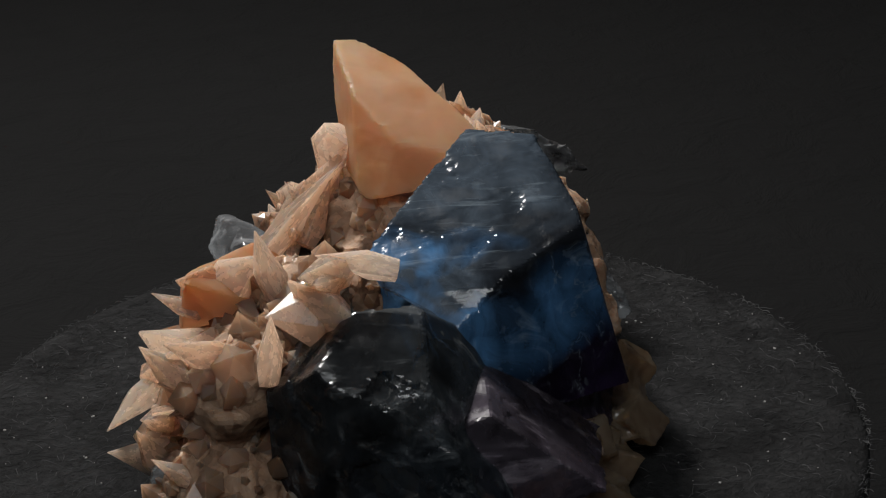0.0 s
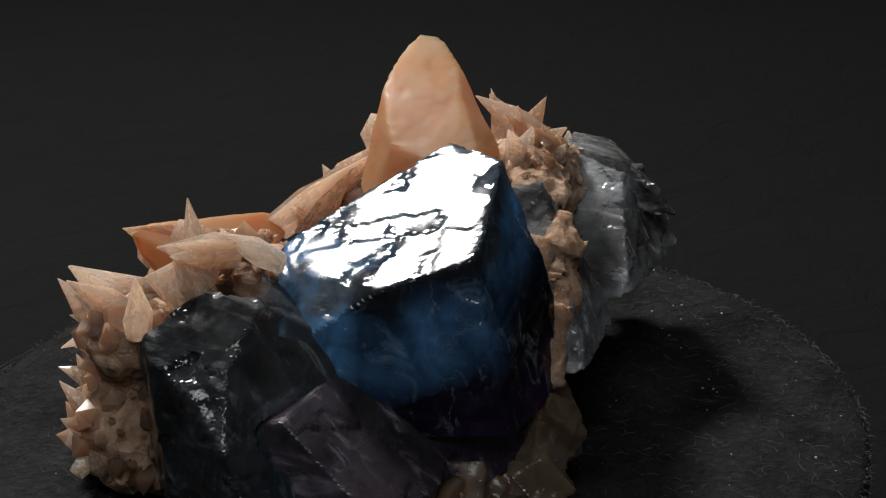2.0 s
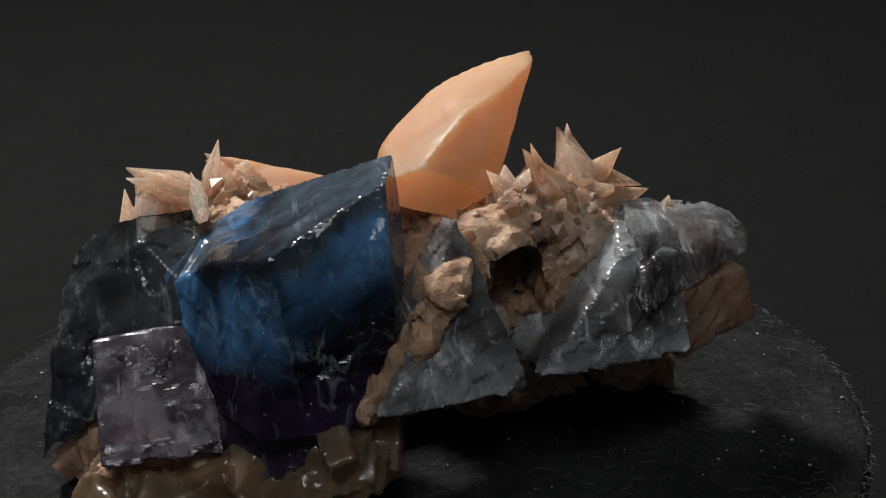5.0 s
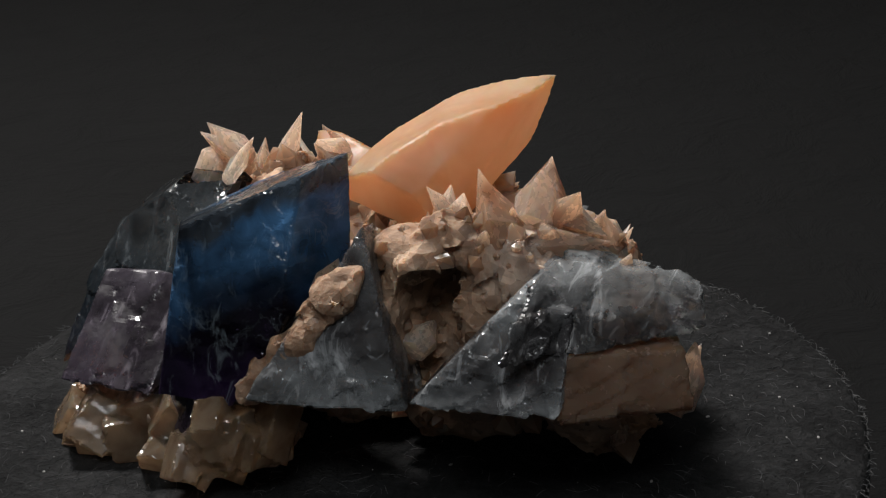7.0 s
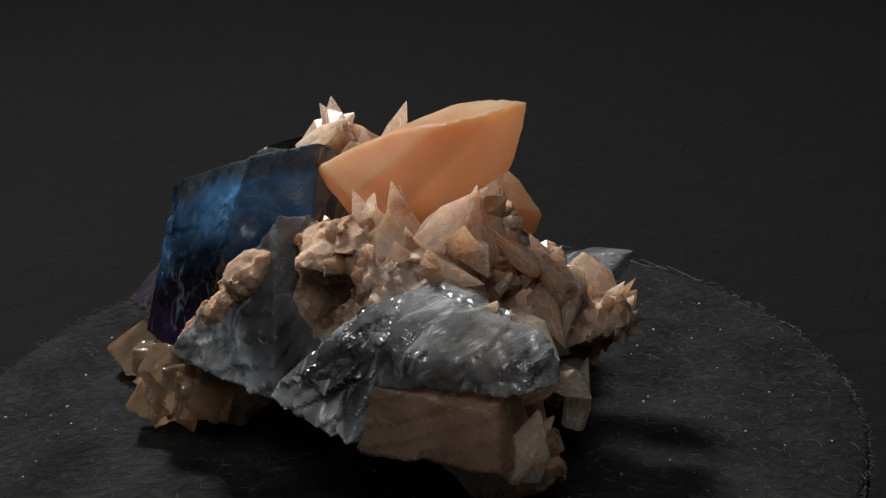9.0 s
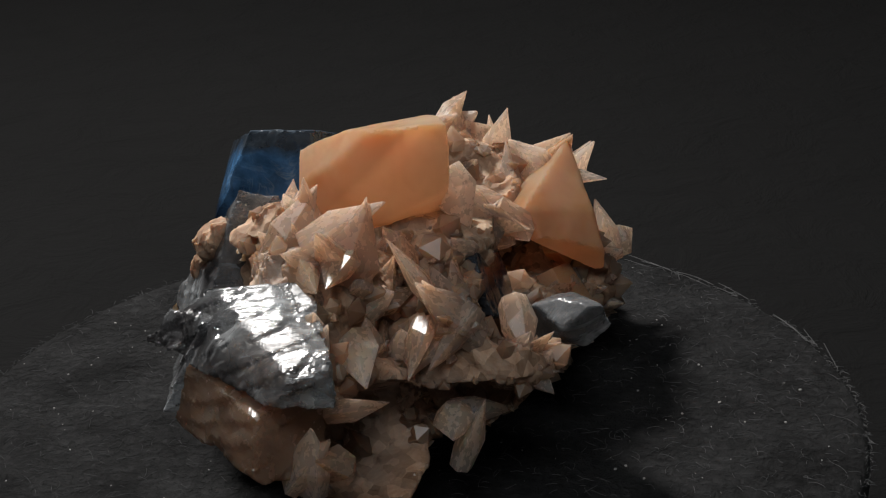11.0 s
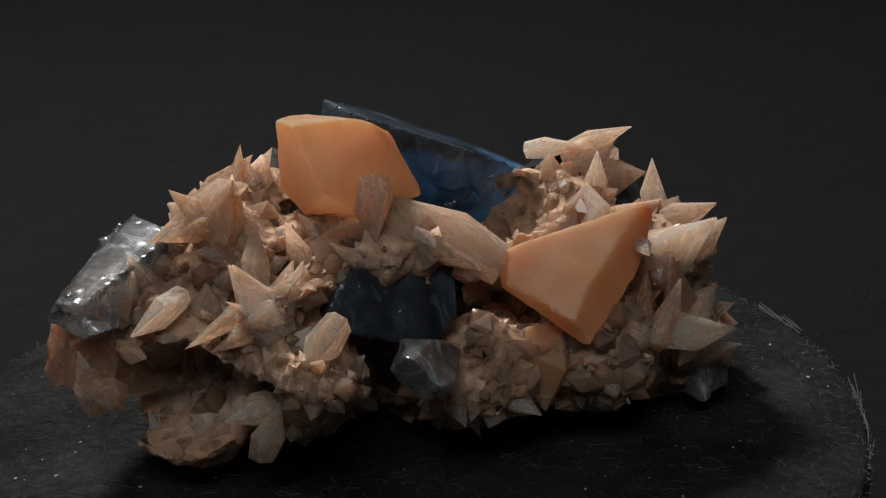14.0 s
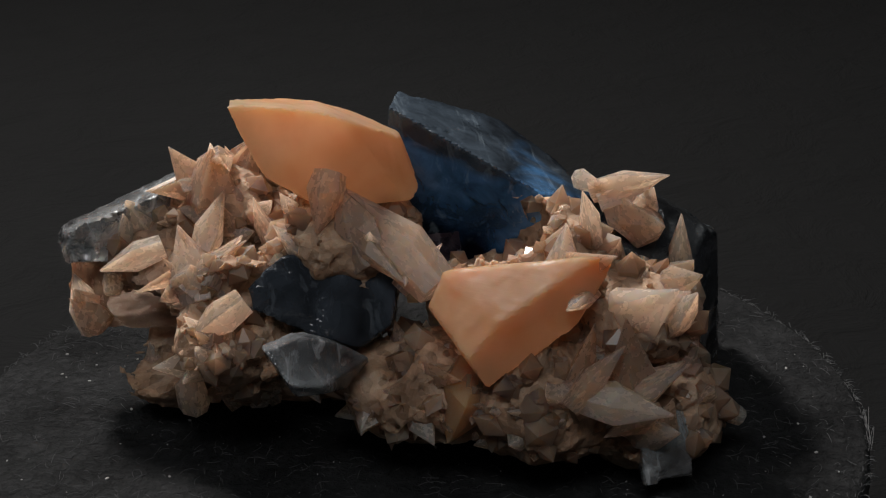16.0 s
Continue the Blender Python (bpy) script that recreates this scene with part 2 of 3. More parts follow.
# ---- backdrop, table and turntable ----
def backdrop():
    """One black cloth that lies under the turntable and sweeps up behind it."""
    bm = bmesh.new()
    rows = []
    prof = [(-1.2, -0.03), (0.35, -0.03)]
    for k in range(1, 13):
        a = radians(90 * k / 12)
        prof.append((0.35 + 0.3 * math.sin(a), -0.03 + 0.3 * (1 - math.cos(a))))
    prof.append((0.66, 1.4))
    for y, z in prof:
        rows.append([bm.verts.new((x, y, z)) for x in (-1.5, -0.5, 0.5, 1.5)])
    for a, b in zip(rows, rows[1:]):
        for k in range(3):
            bm.faces.new((a[k], a[k + 1], b[k + 1], b[k]))
    for f in bm.faces:
        f.smooth = True
    ob = part("backdrop", bm, CLOTH, None)
    return tagged(ob, "plain black cloth swept up behind the turntable", "backdrop", kind="structure")


def lathe(profile, steps=160):
    bm = bmesh.new()
    rings = []
    for r, z in profile:
        rings.append([bm.verts.new((r * math.cos(2 * math.pi * k / steps), r * math.sin(2 * math.pi * k / steps), z)) for k in range(steps)])
    for a, b in zip(rings, rings[1:]):
        for k in range(steps):
            f = bm.faces.new((a[k], a[(k + 1) % steps], b[(k + 1) % steps], b[k]))
            f.smooth = True
    bm.faces.new(rings[-1])
    bm.faces.new(rings[0][::-1])
    return bm


def turntable():
    root = tagged(new("turntable"), "round display turntable covered in worn black felt", "turntable")
    part("base", lathe([(0.052, -0.03), (0.052, -0.014), (0.05, -0.013)]), CLOTH, root, "matt black turntable base")
    part("felt_cover", lathe([(0.0620, -0.0125), (0.0640, -0.011), (0.0645, -0.004), (0.0643, -0.0015), (0.0634, -0.0004), (0.060, 0.0), (0.045, 0.0), (0.02, 0.0)]), FELT, root, "black felt with lint")
    rs = random.Random(5)
    bm = bmesh.new()

    def fibre(p, a, length, w, lift, curl=1.0):
        steps = 4
        prev = None
        turn = rs.uniform(-curl, curl)
        for k in range(steps + 1):
            s = k / steps
            q = Vector((p[0] + math.cos(a + turn * s) * length * s, p[1] + math.sin(a + turn * s) * length * s, p[2] + lift * math.sin(math.pi * min(1, s * 0.8))))
            side = Vector((-math.sin(a), math.cos(a), 0)) * w
            ring = [bm.verts.new(q + side), bm.verts.new(q - side), bm.verts.new(q + Vector((0, 0, 1.6 * w)))]
            if prev:
                for i in range(3):
                    bm.faces.new((prev[i], prev[(i + 1) % 3], ring[(i + 1) % 3], ring[i]))
            prev = ring

    for k in range(2200):
        r, a = 0.0635 * math.sqrt(rs.random()), rs.uniform(0, 2 * math.pi)
        fibre((r * math.cos(a), r * math.sin(a), 0.0), rs.uniform(0, 6.28), rs.uniform(0.0006, 0.0025), 0.000025, rs.uniform(0, 0.0004))
    for k in range(1500):
        a = rs.uniform(0, 2 * math.pi)
        r = 0.0641 + rs.uniform(-0.0006, 0.0003)
        fibre((r * math.cos(a), r * math.sin(a), -0.0012 + rs.uniform(-0.001, 0.0008)), a + rs.choice((-1, 1)) * rs.uniform(0.7, 1.7), rs.uniform(0.0005, 0.0016), 0.00003, rs.uniform(0, 0.0005))
    for k in range(24):
        a = radians(rs.uniform(186, 262))
        r = 0.0642 + rs.uniform(-0.0003, 0.0002)
        fibre((r * math.cos(a), r * math.sin(a), -0.0004 + rs.uniform(-0.0006, 0.0004)), a + 1.57 + rs.uniform(-0.12, 0.12), rs.uniform(0.003, 0.008), 0.00004, 0.0001, 0.06)
    tagged(part("fuzz", bm, FUZZ, root, "grey fibres standing off the felt"), kind="stuff")
    bm = bmesh.new()
    for k in range(260):
        r, a = 0.062 * math.sqrt(rs.random()), rs.uniform(0, 2 * math.pi)
        s = rs.choice((0.00006, 0.00008, 0.00012, 0.0002))
        m = Matrix.Translation((r * math.cos(a), r * math.sin(a), s * 0.4)) @ pose(0, 0, 0, 0, 0, rs.uniform(0, 360)) @ Matrix.Diagonal((s * rs.uniform(0.7, 1.8), s, s * 0.8, 1))
        bmesh.ops.create_icosphere(bm, subdivisions=1, radius=1, matrix=m)
    tagged(part("lint", bm, LINT, root, "pale specks of dust and crystal grit"), kind="stuff")
    return root


FUZZ, _nt, _p = nodes_of("grey_fuzz")
_p.inputs["Base Color"].default_value = (0.10, 0.10, 0.102, 1)
_p.inputs["Roughness"].default_value = 0.9

backdrop()
TABLE = turntable()

# ---- the specimen ----
SPECIMEN = tagged(new("mineral_specimen"), "mineral specimen of orange calcite and blue fluorite on brown matrix", "mineral")

# faces of the larger crystals: outward normal and distance from the middle of the turntable, in millimetres
BIG_FACES = [
    (0.14, 0.91, -0.38, 0.5), (0.15, -0.46, 0.88, 36.9), (0.14, -0.28, -0.95, -29.9), (-0.98, -0.18, 0.07, 7.8),
    (0.75, 0.27, 0.60, 34.5), (0.89, -0.18, -0.43, -6.0), (-0.02, -0.94, 0.34, 15.7), (-0.28, 0.54, -0.79, -18.7),
    (0.13, -0.20, 0.97, 43.3), (0.66, 0.74, 0.15, 20.9), (-0.56, -0.71, 0.43, 18.5), (-0.36, 0.00, -0.93, -28.2),
    (0.41, 0.41, -0.81, -18.7)]
LOW_FACES = [
    (0.18, -0.45, -0.87, -15.5), (0.52, -0.06, 0.85, 15.8), (-0.98, -0.10, 0.15, 33.0), (-0.13, 0.86, -0.49, -10.0),
    (-0.45, 0.34, 0.83, 31.2), (0.50, 0.23, -0.83, -29.0), (-0.40, -0.81, -0.44, 16.8), (0.67, -0.11, 0.73, 10.2),
    (0.37, 0.86, 0.36, 0.9), (-0.67, 0, 0.74, 41.3), (0.02, -0.45, -0.89, -11.7), (0.50, -0.86, 0.01, 9.6),
    (-0.51, 0.55, 0.66, 26.6)]
BLUE_FACES = [
    (-0.06, -0.42, 0.905, 37.7), (0.90, 0.10, 0.42, 34.0), (0.97, -0.02, 0.26, 31.8),
    (0.47, -0.86, 0.21, 34.5), (-0.06, -0.67, 0.74, 38.9), (0.27, 0.95, 0.1, 6.0), (-0.76, 0.64, -0.13, -13.6),
    (-0.85, -0.5, 0.1, 16.5), (0, 0.854, -0.521, -15.4), (0, 0, -1, -7)]
FRONT_FACES = [
    (-0.25, -0.97, 0.05, 44.9), (0.2, -0.25, 0.95, 38.3), (-0.67, -0.74, -0.01, 36.8), (0.34, -0.72, 0.60, 46.2),
    (-0.67, 0, 0.74, 26.8), (0.10, -0.55, 0.83, 44.2), (0.8, -0.3, 0.5, 27.5), (0.5, 0.3, 0.81, 16.0), (0, 1, 0, -25), (0, 0, -1, -3)]
DARK_FACES = [
    (-0.17, 0.37, -0.91, -10.6), (-0.50, -0.03, 0.86, 33.0), (0.98, 0.17, -0.09, -7.0), (-0.22, -0.96, -0.15, -2.1),
    (0.32, 0.05, 0.95, 25.4), (0.18, 0.97, -0.19, 13.0), (-0.44, -0.53, -0.73, -9.5), (0.23, -0.55, 0.80, 17.3),
    (-0.36, 0.14, 0.92, 34.2), (-0.61, -0.23, 0.76, 30.2), (-0.41, 0.09, -0.91, -9.1), (0.50, 0.55, 0.66, 22.9),
    (0.06, 0.43, -0.90, -12.6),
    (-0.93, 0.1, 0.36, 22.0)]
KNOB_FACES = [
    (0.82, 0.51, -0.27, -13.1), (-0.69, -0.56, 0.46, 18.8), (-0.36, 0.00, -0.93, -6.1), (0.28, -0.35, 0.89, 9.5),
    (-0.25, 0.86, -0.44, 12.7), (-0.40, -0.72, -0.56, -6.7), (0.60, 0.59, 0.54, 9.6), (0.26, 0.55, -0.80, -10.5),
    (0.37, -0.52, 0.77, 3.5), (-0.72, -0.07, -0.69, 5.4), (0.02, -0.04, 1.00, 22.4), (-0.64, -0.61, -0.46, 0.7),
    (-0.70, -0.48, 0.53, 21.7)]
STRIATED_FACES = [
    (0.884, 0.256, 0.392, 33.2), (0, -0.854, 0.521, 14.5), (-0.25, 0.93, 0.26, 9.2), (0.2, 0, -0.98, -9.0), (-1, 0, 0, -14),
    (0.55, -0.55, 0.63, 31.5), (0.75, 0.6, -0.1, 25.2)]
FROSTED_FACES = [
    (0.90, 0.008, 0.436, 33.4), (0, -0.75, 0.66, 1.0), (0.2, 0.1, 0.97, 36.4), (0.1, 0.05, -0.99, -13.0), (0, 1, 0, 33), (-1, 0, 0, -12),
    (0.70, -0.35, 0.62, 26.5)]
SILVERY_FACES = [
    (0.66, 0.577, 0.478, 47.2), (0.1, 0.25, 0.96, 39.6), (0.1, 0.1, -0.99, -18.6), (-0.1, -0.99, 0, -29), (-0.3, 0.95, 0.1, 43.0), (-1, -0.2, 0, -15),
    (0.45, 0.42, 0.79, 46.3)]
BROWN_FACES = [
    (0.76, 0.60, 0.22, 43.6), (0.1, 0.2, 0.97, 33.0), (-0.6, 0.8, 0.1, 29.0), (0.3, -0.95, 0.1, -21), (0.2, 0.1, -0.97, -7.0), (0.55, 0.4, -0.73, 15.5), (-0.8, -0.6, 0, -24)]
END_FACES = [(-0.97, -0.1, 0.2, 35.2), (0.97, 0, 0, -27), (0.1, 0.99, 0, -29), (-0.2, -0.97, 0.1, 38.5), (-0.3, 0.1, 0.95, 16), (0, 0, -1, -3)]
VIOLET_FACES = [
    (0.77, -0.46, 0.44, 32.6), (0.9, 0.3, 0.3, 25.2), (0.37, -0.1, 0.92, 28.0), (-1, 0, 0, -6),
    (0.1, 0.99, 0, -4), (0, 0, -1, -6), (0.3, -0.95, 0, 38.5), (0.5, -0.5, 0.7, 33), (0, 0.854, -0.521, -15.4)]


PLUM_FACES = [
    (0.63, -0.077, 0.77, 24.9), (0.05, -0.99, 0.05, 42.2), (-0.35, -0.1, 0.93, 19.5), (0, 1, 0, -26), (0.25, 0, -0.97, -3.0), (-1, 0, 0, -2), (0.9, -0.43, 0, 40.5), (-0.5, -0.86, 0.1, 33.5)]


def chipped(faces, seed, rough=1.0, sheets=0.0):
    """A cleaved block: flat faces that step along the cleavage, chipped edges, fine fractures."""
    tilt = np.array(Euler((0.35 + 0.1 * (seed % 5), 0.2, 0.5 * (seed % 3))).to_matrix())

    def field(P):
        d = cut_block(faces, P, 0.25)
        near = np.abs(d) < 4
        Q = P[near]
        C = Q @ tilt
        b = np.floor(C / (5.5, 3.5, 2.6) + 0.12 * value_noise(Q, 2.0, seed + 3)[:, None]).astype(int) % 32
        steps = np.maximum(lattice(seed)[b[:, 0], b[:, 1], b[:, 2]] - 0.74, 0) * 2.2
        b = np.floor(C / (2.2, 1.6, 1.1)).astype(int) % 32
        steps += np.maximum(lattice(seed + 4)[b[:, 0], b[:, 1], b[:, 2]] - 0.975, 0) * 9.0
        chips = cell_noise(Q, 7.0, seed + 1)
        d[near] += rough * (0.45 * steps + 0.9 * np.maximum(chips - 0.25, 0) + 0.012 * value_noise(C * (0.4, 2, 1), 1.2, seed + 2))
        if sheets:
            leaf = C[:, 2] / 2.3 + 0.22 * value_noise(Q, 7.0, seed + 5)
            d[near] += sheets * (leaf - np.floor(leaf)) * (0.6 + 0.4 * value_noise(Q, 6.0, seed + 6))
        return d
    return field


def grown(faces, seed):
    """A calcite crystal: softly rounded faces with shallow growth hillocks and lines."""
    def field(P):
        d = cut_block(faces, P, 0.35)
        near = np.abs(d) < 3
        Q = P[near]
        d[near] += 0.18 * value_noise(Q, 7.0, seed) + 0.16 * np.floor(2 * value_noise(Q, 3.5, seed + 1)) / 2 + 0.03 * value_noise(Q, 0.9, seed + 2) + 0.85
        return d
    return field


def lump(P, x, y, z, a, b, c):
    q = (P - (x, y, z)) / (a, b, c)
    r = np.linalg.norm(q, axis=1)
    return (r - 1) * min(a, b, c)


LUMPS = [(-9, -19, 8, 9, 10, 10), (5, 13, 11, 11, 11, 10), (-15, -1, 11, 10, 10, 8), (8, 21, 28, 10, 9, 7), (-20, -31, 7, 11, 10, 8),
         (12.5, 31, 22, 8, 11, 8), (5, 31, 13, 9, 10, 11), (-8, 22, 19, 11, 8, 10), (-1, -6, 5, 12, 12, 6), (-23, -15, 12, 9, 10, 9),
         (-8, -16, 25, 10, 13, 9), (13, -25, 5, 11, 13, 6), (-19, -28, 20, 9, 9, 7), (13.5, 10, 21, 9, 11, 10), (5, -30, 5, 13, 16, 6)]
MORE_LUMPS = [(-2, 7, 27, 13, 11, 8), (19, -15, 5, 7, 9, 6), (10, -38, 4, 8, 7, 5), (16, 11, 31, 6, 6, 4), (12.5, 20, 33, 6, 8, 3.5), (16.5, 10.5, 29, 4, 4, 4), (-15, 26, 20, 5, 5, 4)]
MORE_LUMPS += [(22.3 + 5.2 * k / 7, 5.2 - 13.5 * k / 7, 30.5 - 15.5 * k / 7, 2.4, 2.2, 2.6) for k in range(8)]
HOLLOWS = [(-21, 11.5, 21, 10, 12, 7.5), (-8, -8, 33.5, 9, 11, 7), (-2, -10, 27, 6, 7, 6.5), (-7.5, -12.5, 28.5, 7, 7, 6.5), (-13, -13.5, 32.5, 6, 6, 6), (-16, 20, 25.5, 7, 9, 5.5), (22, 13, 22, 10, 4, 8), (0, 37, 14, 12, 11, 7), (-8, 31, 14, 9, 8, 5)]


def matrix_field(P):
    d = np.full(len(P), 50.0)
    k = 2.5
    for L in LUMPS + MORE_LUMPS:
        e = lump(P, *L)
        h = np.clip(0.5 + 0.5 * (d - e) / k, 0, 1)
        d = d * (1 - h) + e * h - k * h * (1 - h)
    for L in HOLLOWS:
        d = np.maximum(d, -lump(P, *L))
    near = np.abs(d) < 5
    Q = P[near]
    d[near] += 1.2 * value_noise(Q, 7, 21) + 1.0 * cell_noise(Q, 5.0, 22) + 0.45 * cell_noise(Q, 2.4, 23) + 0.2 * cell_noise(Q, 1.3, 24) + 0.6
    return np.maximum(d, -P[:, 2] + 0.0)


MATRIX = net_part("matrix", matrix_field, (-42, -52, -1), (42, 52, 40), 0.56, CRUST, SPECIMEN, "crumbly beige and rust-brown matrix crust", False)
net_part("fluorite_crystal", chipped(BLUE_FACES, 31, 0.65), (-4, -31, 13), (29, 1, 44), 0.4, BLUE, SPECIMEN, "large translucent blue fluorite cube, cleaved and stepped", False)
net_part("fluorite_crystal", chipped(FRONT_FACES, 41, 1.3), (-16, -49, 5), (12, -26, 31), 0.42, SMOKY, SPECIMEN, "smoky grey-blue fluorite with frosted faces", False)
net_part("fluorite_crystal", chipped(VIOLET_FACES, 51), (3, -46, 0), (38, 0, 24), 0.5, VIOLET, SPECIMEN, "dark violet fluorite at the foot", False)
net_part("fluorite_crystal", chipped(PLUM_FACES, 55), (0, -45, 2), (33, -23, 28), 0.45, PLUM, SPECIMEN, "pale violet-grey translucent fluorite slab", False)
net_part("fluorite_crystal", chipped(DARK_FACES, 61, 0.7), (-27, -1, 13), (-3, 23, 33), 0.42, DARK, SPECIMEN, "dark smoky fluorite set in a hollow", False)
net_part("fluorite_crystal", chipped(KNOB_FACES, 66, 0.8), (-29, 4, 11), (-12, 21, 26), 0.4, CLEAR, SPECIMEN, "small clear fluorite knob", False)
net_part("fluorite_crystal", chipped(STRIATED_FACES, 71, 1.2, 0.35), (12, -8, 8), (36, 16, 37), 0.42, CLEAR, SPECIMEN, "clear grey striated fluorite slab", False)
net_part("fluorite_crystal", chipped(FROSTED_FACES, 82, 1.4, 0.5), (10, 8, 11), (36, 36, 38), 0.42, CLEAR, SPECIMEN, "clear grey frosted fluorite slab", False)
net_part("fluorite_crystal", chipped(END_FACES, 97, 1.2), (-42, -40, 1), (-24, -22, 18), 0.42, CLEAR, SPECIMEN, "small clear fluorite at the end of the crust", False)
net_part("calcite_block", chipped(BROWN_FACES, 95, 1.5, 0.35), (8, 26, 8), (34, 52, 30), 0.42, BROWN, SPECIMEN, "brown translucent calcite block, flat-sided and crumbly", False)
net_part("fluorite_crystal", chipped(SILVERY_FACES, 91, 1.3, 0.25), (5, 26, 18), (32, 52, 38), 0.4, SILVER, SPECIMEN, "silvery clear fluorite with stepped cleavage", False)


# ---- calcite crystals ----
def scalenohedron(seed, waist=0.45, zig=0.1, blunt=0.06, bevel=0.0, detail=0):
    """A dog-tooth crystal of unit length along z, from its root at 0 to its tip at 1, about 1 wide at the waist."""
    rs = random.Random(seed)
    bm = bmesh.new()
    tip = bm.verts.new((0, 0, 1))
    ring, low = [], []
    for k in range(6):
        a = radians(60 * k + rs.uniform(-7, 7))
        r = 0.5 * rs.uniform(0.88, 1.08) * (1.0 if k % 2 else 0.9)
        ring.append(bm.verts.new((r * math.cos(a), r * math.sin(a), waist + (zig if k % 2 else -zig) + rs.uniform(-0.03, 0.03))))
        low.append(bm.verts.new((0.8 * r * math.cos(a), 0.8 * r * math.sin(a), -0.12)))
    for k in range(6):
        bm.faces.new((tip, ring[k], ring[(k + 1) % 6]))
        bm.faces.new((ring[(k + 1) % 6], ring[k], low[k], low[(k + 1) % 6]))
    bm.faces.new(low[::-1])
    n = Vector((rs.uniform(-0.4, 0.4), rs.uniform(-0.4, 0.4), 1)).normalized()
    geom = bm.verts[:] + bm.edges[:] + bm.faces[:]
    res = bmesh.ops.bisect_plane(bm, geom=geom, plane_co=(0, 0, 1 - blunt), plane_no=n, clear_outer=True)
    cut = [g for g in res["geom_cut"] if isinstance(g, bmesh.types.BMEdge)]
    bmesh.ops.contextual_create(bm, geom=cut)
    if bevel:
        bmesh.ops.bevel(bm, geom=bm.edges[:], offset=bevel, segments=2, affect="EDGES", clamp_overlap=True)
    if detail:
        bmesh.ops.triangulate(bm, faces=bm.faces[:])
        bmesh.ops.subdivide_edges(bm, edges=bm.edges[:], cuts=detail, use_grid_fill=True)
        for v in bm.verts:
            v.co += v.co.normalized() * 0.012 * noise.noise(v.co * 6 + Vector((seed, 0, 0)))
    bmesh.ops.recalc_face_normals(bm, faces=bm.faces[:])
    return bm


def along(foot, tip, width, thick, roll):
    """The pose and size of a unit crystal that stands on foot and points to tip, in metres."""
    a, b = Vector(foot) * MM, Vector(tip) * MM
    d = b - a
    q = d.to_track_quat("Z", "Y").to_matrix().to_4x4()
    return Matrix.Translation(a) @ q @ pose(0, 0, 0, 0, 0, roll) @ Matrix.Diagonal((width * MM, thick * MM, d.length, 1))


def crystal(me, m, label=""):
    ob = new("calcite_crystal", me)
    ob.parent = SPECIMEN
    ob.matrix_basis = m
    return tagged(ob, label)


def crystal_mesh(seed, material, **shape):
    bm = scalenohedron(seed, **shape)
    me = bpy.data.meshes.new("calcite_crystal")
    bm.to_mesh(me)
    bm.free()
    me.materials.append(material)
    return me


net_part("calcite_crystal", grown(BIG_FACES, 101), (-9, -7, 27), (15, 23, 51), 0.45, ORANGE, SPECIMEN, "large peach-orange dog-tooth calcite crystal with a blunt tip")
net_part("calcite_crystal", grown(LOW_FACES, 111), (-31, -26, 15), (-11, -1, 33), 0.45, ORANGE, SPECIMEN, "glowing orange dog-tooth calcite crystal")
SMALL_ORANGE = crystal_mesh(7, ORANGE, waist=0.42, zig=0.08, blunt=0.02, bevel=0.015)
crystal(SMALL_ORANGE, along((-22, -7, 16), (-26, -2.5, 8), 9, 7, 0), "small orange calcite crystal")
crystal(SMALL_ORANGE, along((-23, -10, 20), (-28, -14, 12.5), 7, 6, 40), "small orange calcite crystal")

PALES = [crystal_mesh(20 + k, TAN if k in (3, 6) else PALE, waist=0.2 + 0.07 * (k % 3), zig=0.06, blunt=0.015 + 0.02 * (k % 3), bevel=0.007) for k in range(8)]
BACK_TEETH = [
    (-2.6, 28.8, 32.1, -7.7, 27.7, 26.2, 2.1),
    (-4.6, 20.2, 30.6, -7.6, 25.7, 26.5, 2.1),
    (-5.2, 31.3, 28.6, -7.9, 28.1, 25.6, 1.4),
    (-1.2, 18.7, 34.4, -1.5, 17.6, 30.4, 1.3),
    (-4.9, 18.1, 30.1, -5.7, 12.7, 28.5, 1.8),
    (2.1, 23.5, 40.5, 6.5, 25, 32, 3),
    (0.6, 22.2, 35.2, -2.7, 24.5, 31, 1.5),
    (-7.9, 19.8, 31, -6.9, 26.7, 26.9, 1.8),
    (3, 40.4, 23.9, 4, 34.7, 25.3, 1.9),
    (-0, 22.7, 40.1, 8.1, 23.5, 36, 2.2),
    (-19.4, 27.5, 24.2, -15, 26, 20, 1.8),
    (-16.5, 28.8, 25, -14, 26, 20, 1.5),
]
ARCH_TEETH = [
    (-6.4, 7.7, 36.7, -11.7, 4.8, 29.7, 2.5),
    (-8.2, 3.1, 34.1, -11.1, -0.2, 29.3, 1.8),
    (-13.3, -4.8, 30.3, -14.2, -1.1, 27.1, 1.4),
    (-12.9, 3.3, 31, -14, 0.5, 27.3, 1.6),
    (-18.7, 1.1, 26.9, -13.5, -0.2, 27.8, 1.2),
    (-10.1, 11.2, 31.3, -7.9, 9.7, 35.7, 2.8),
]
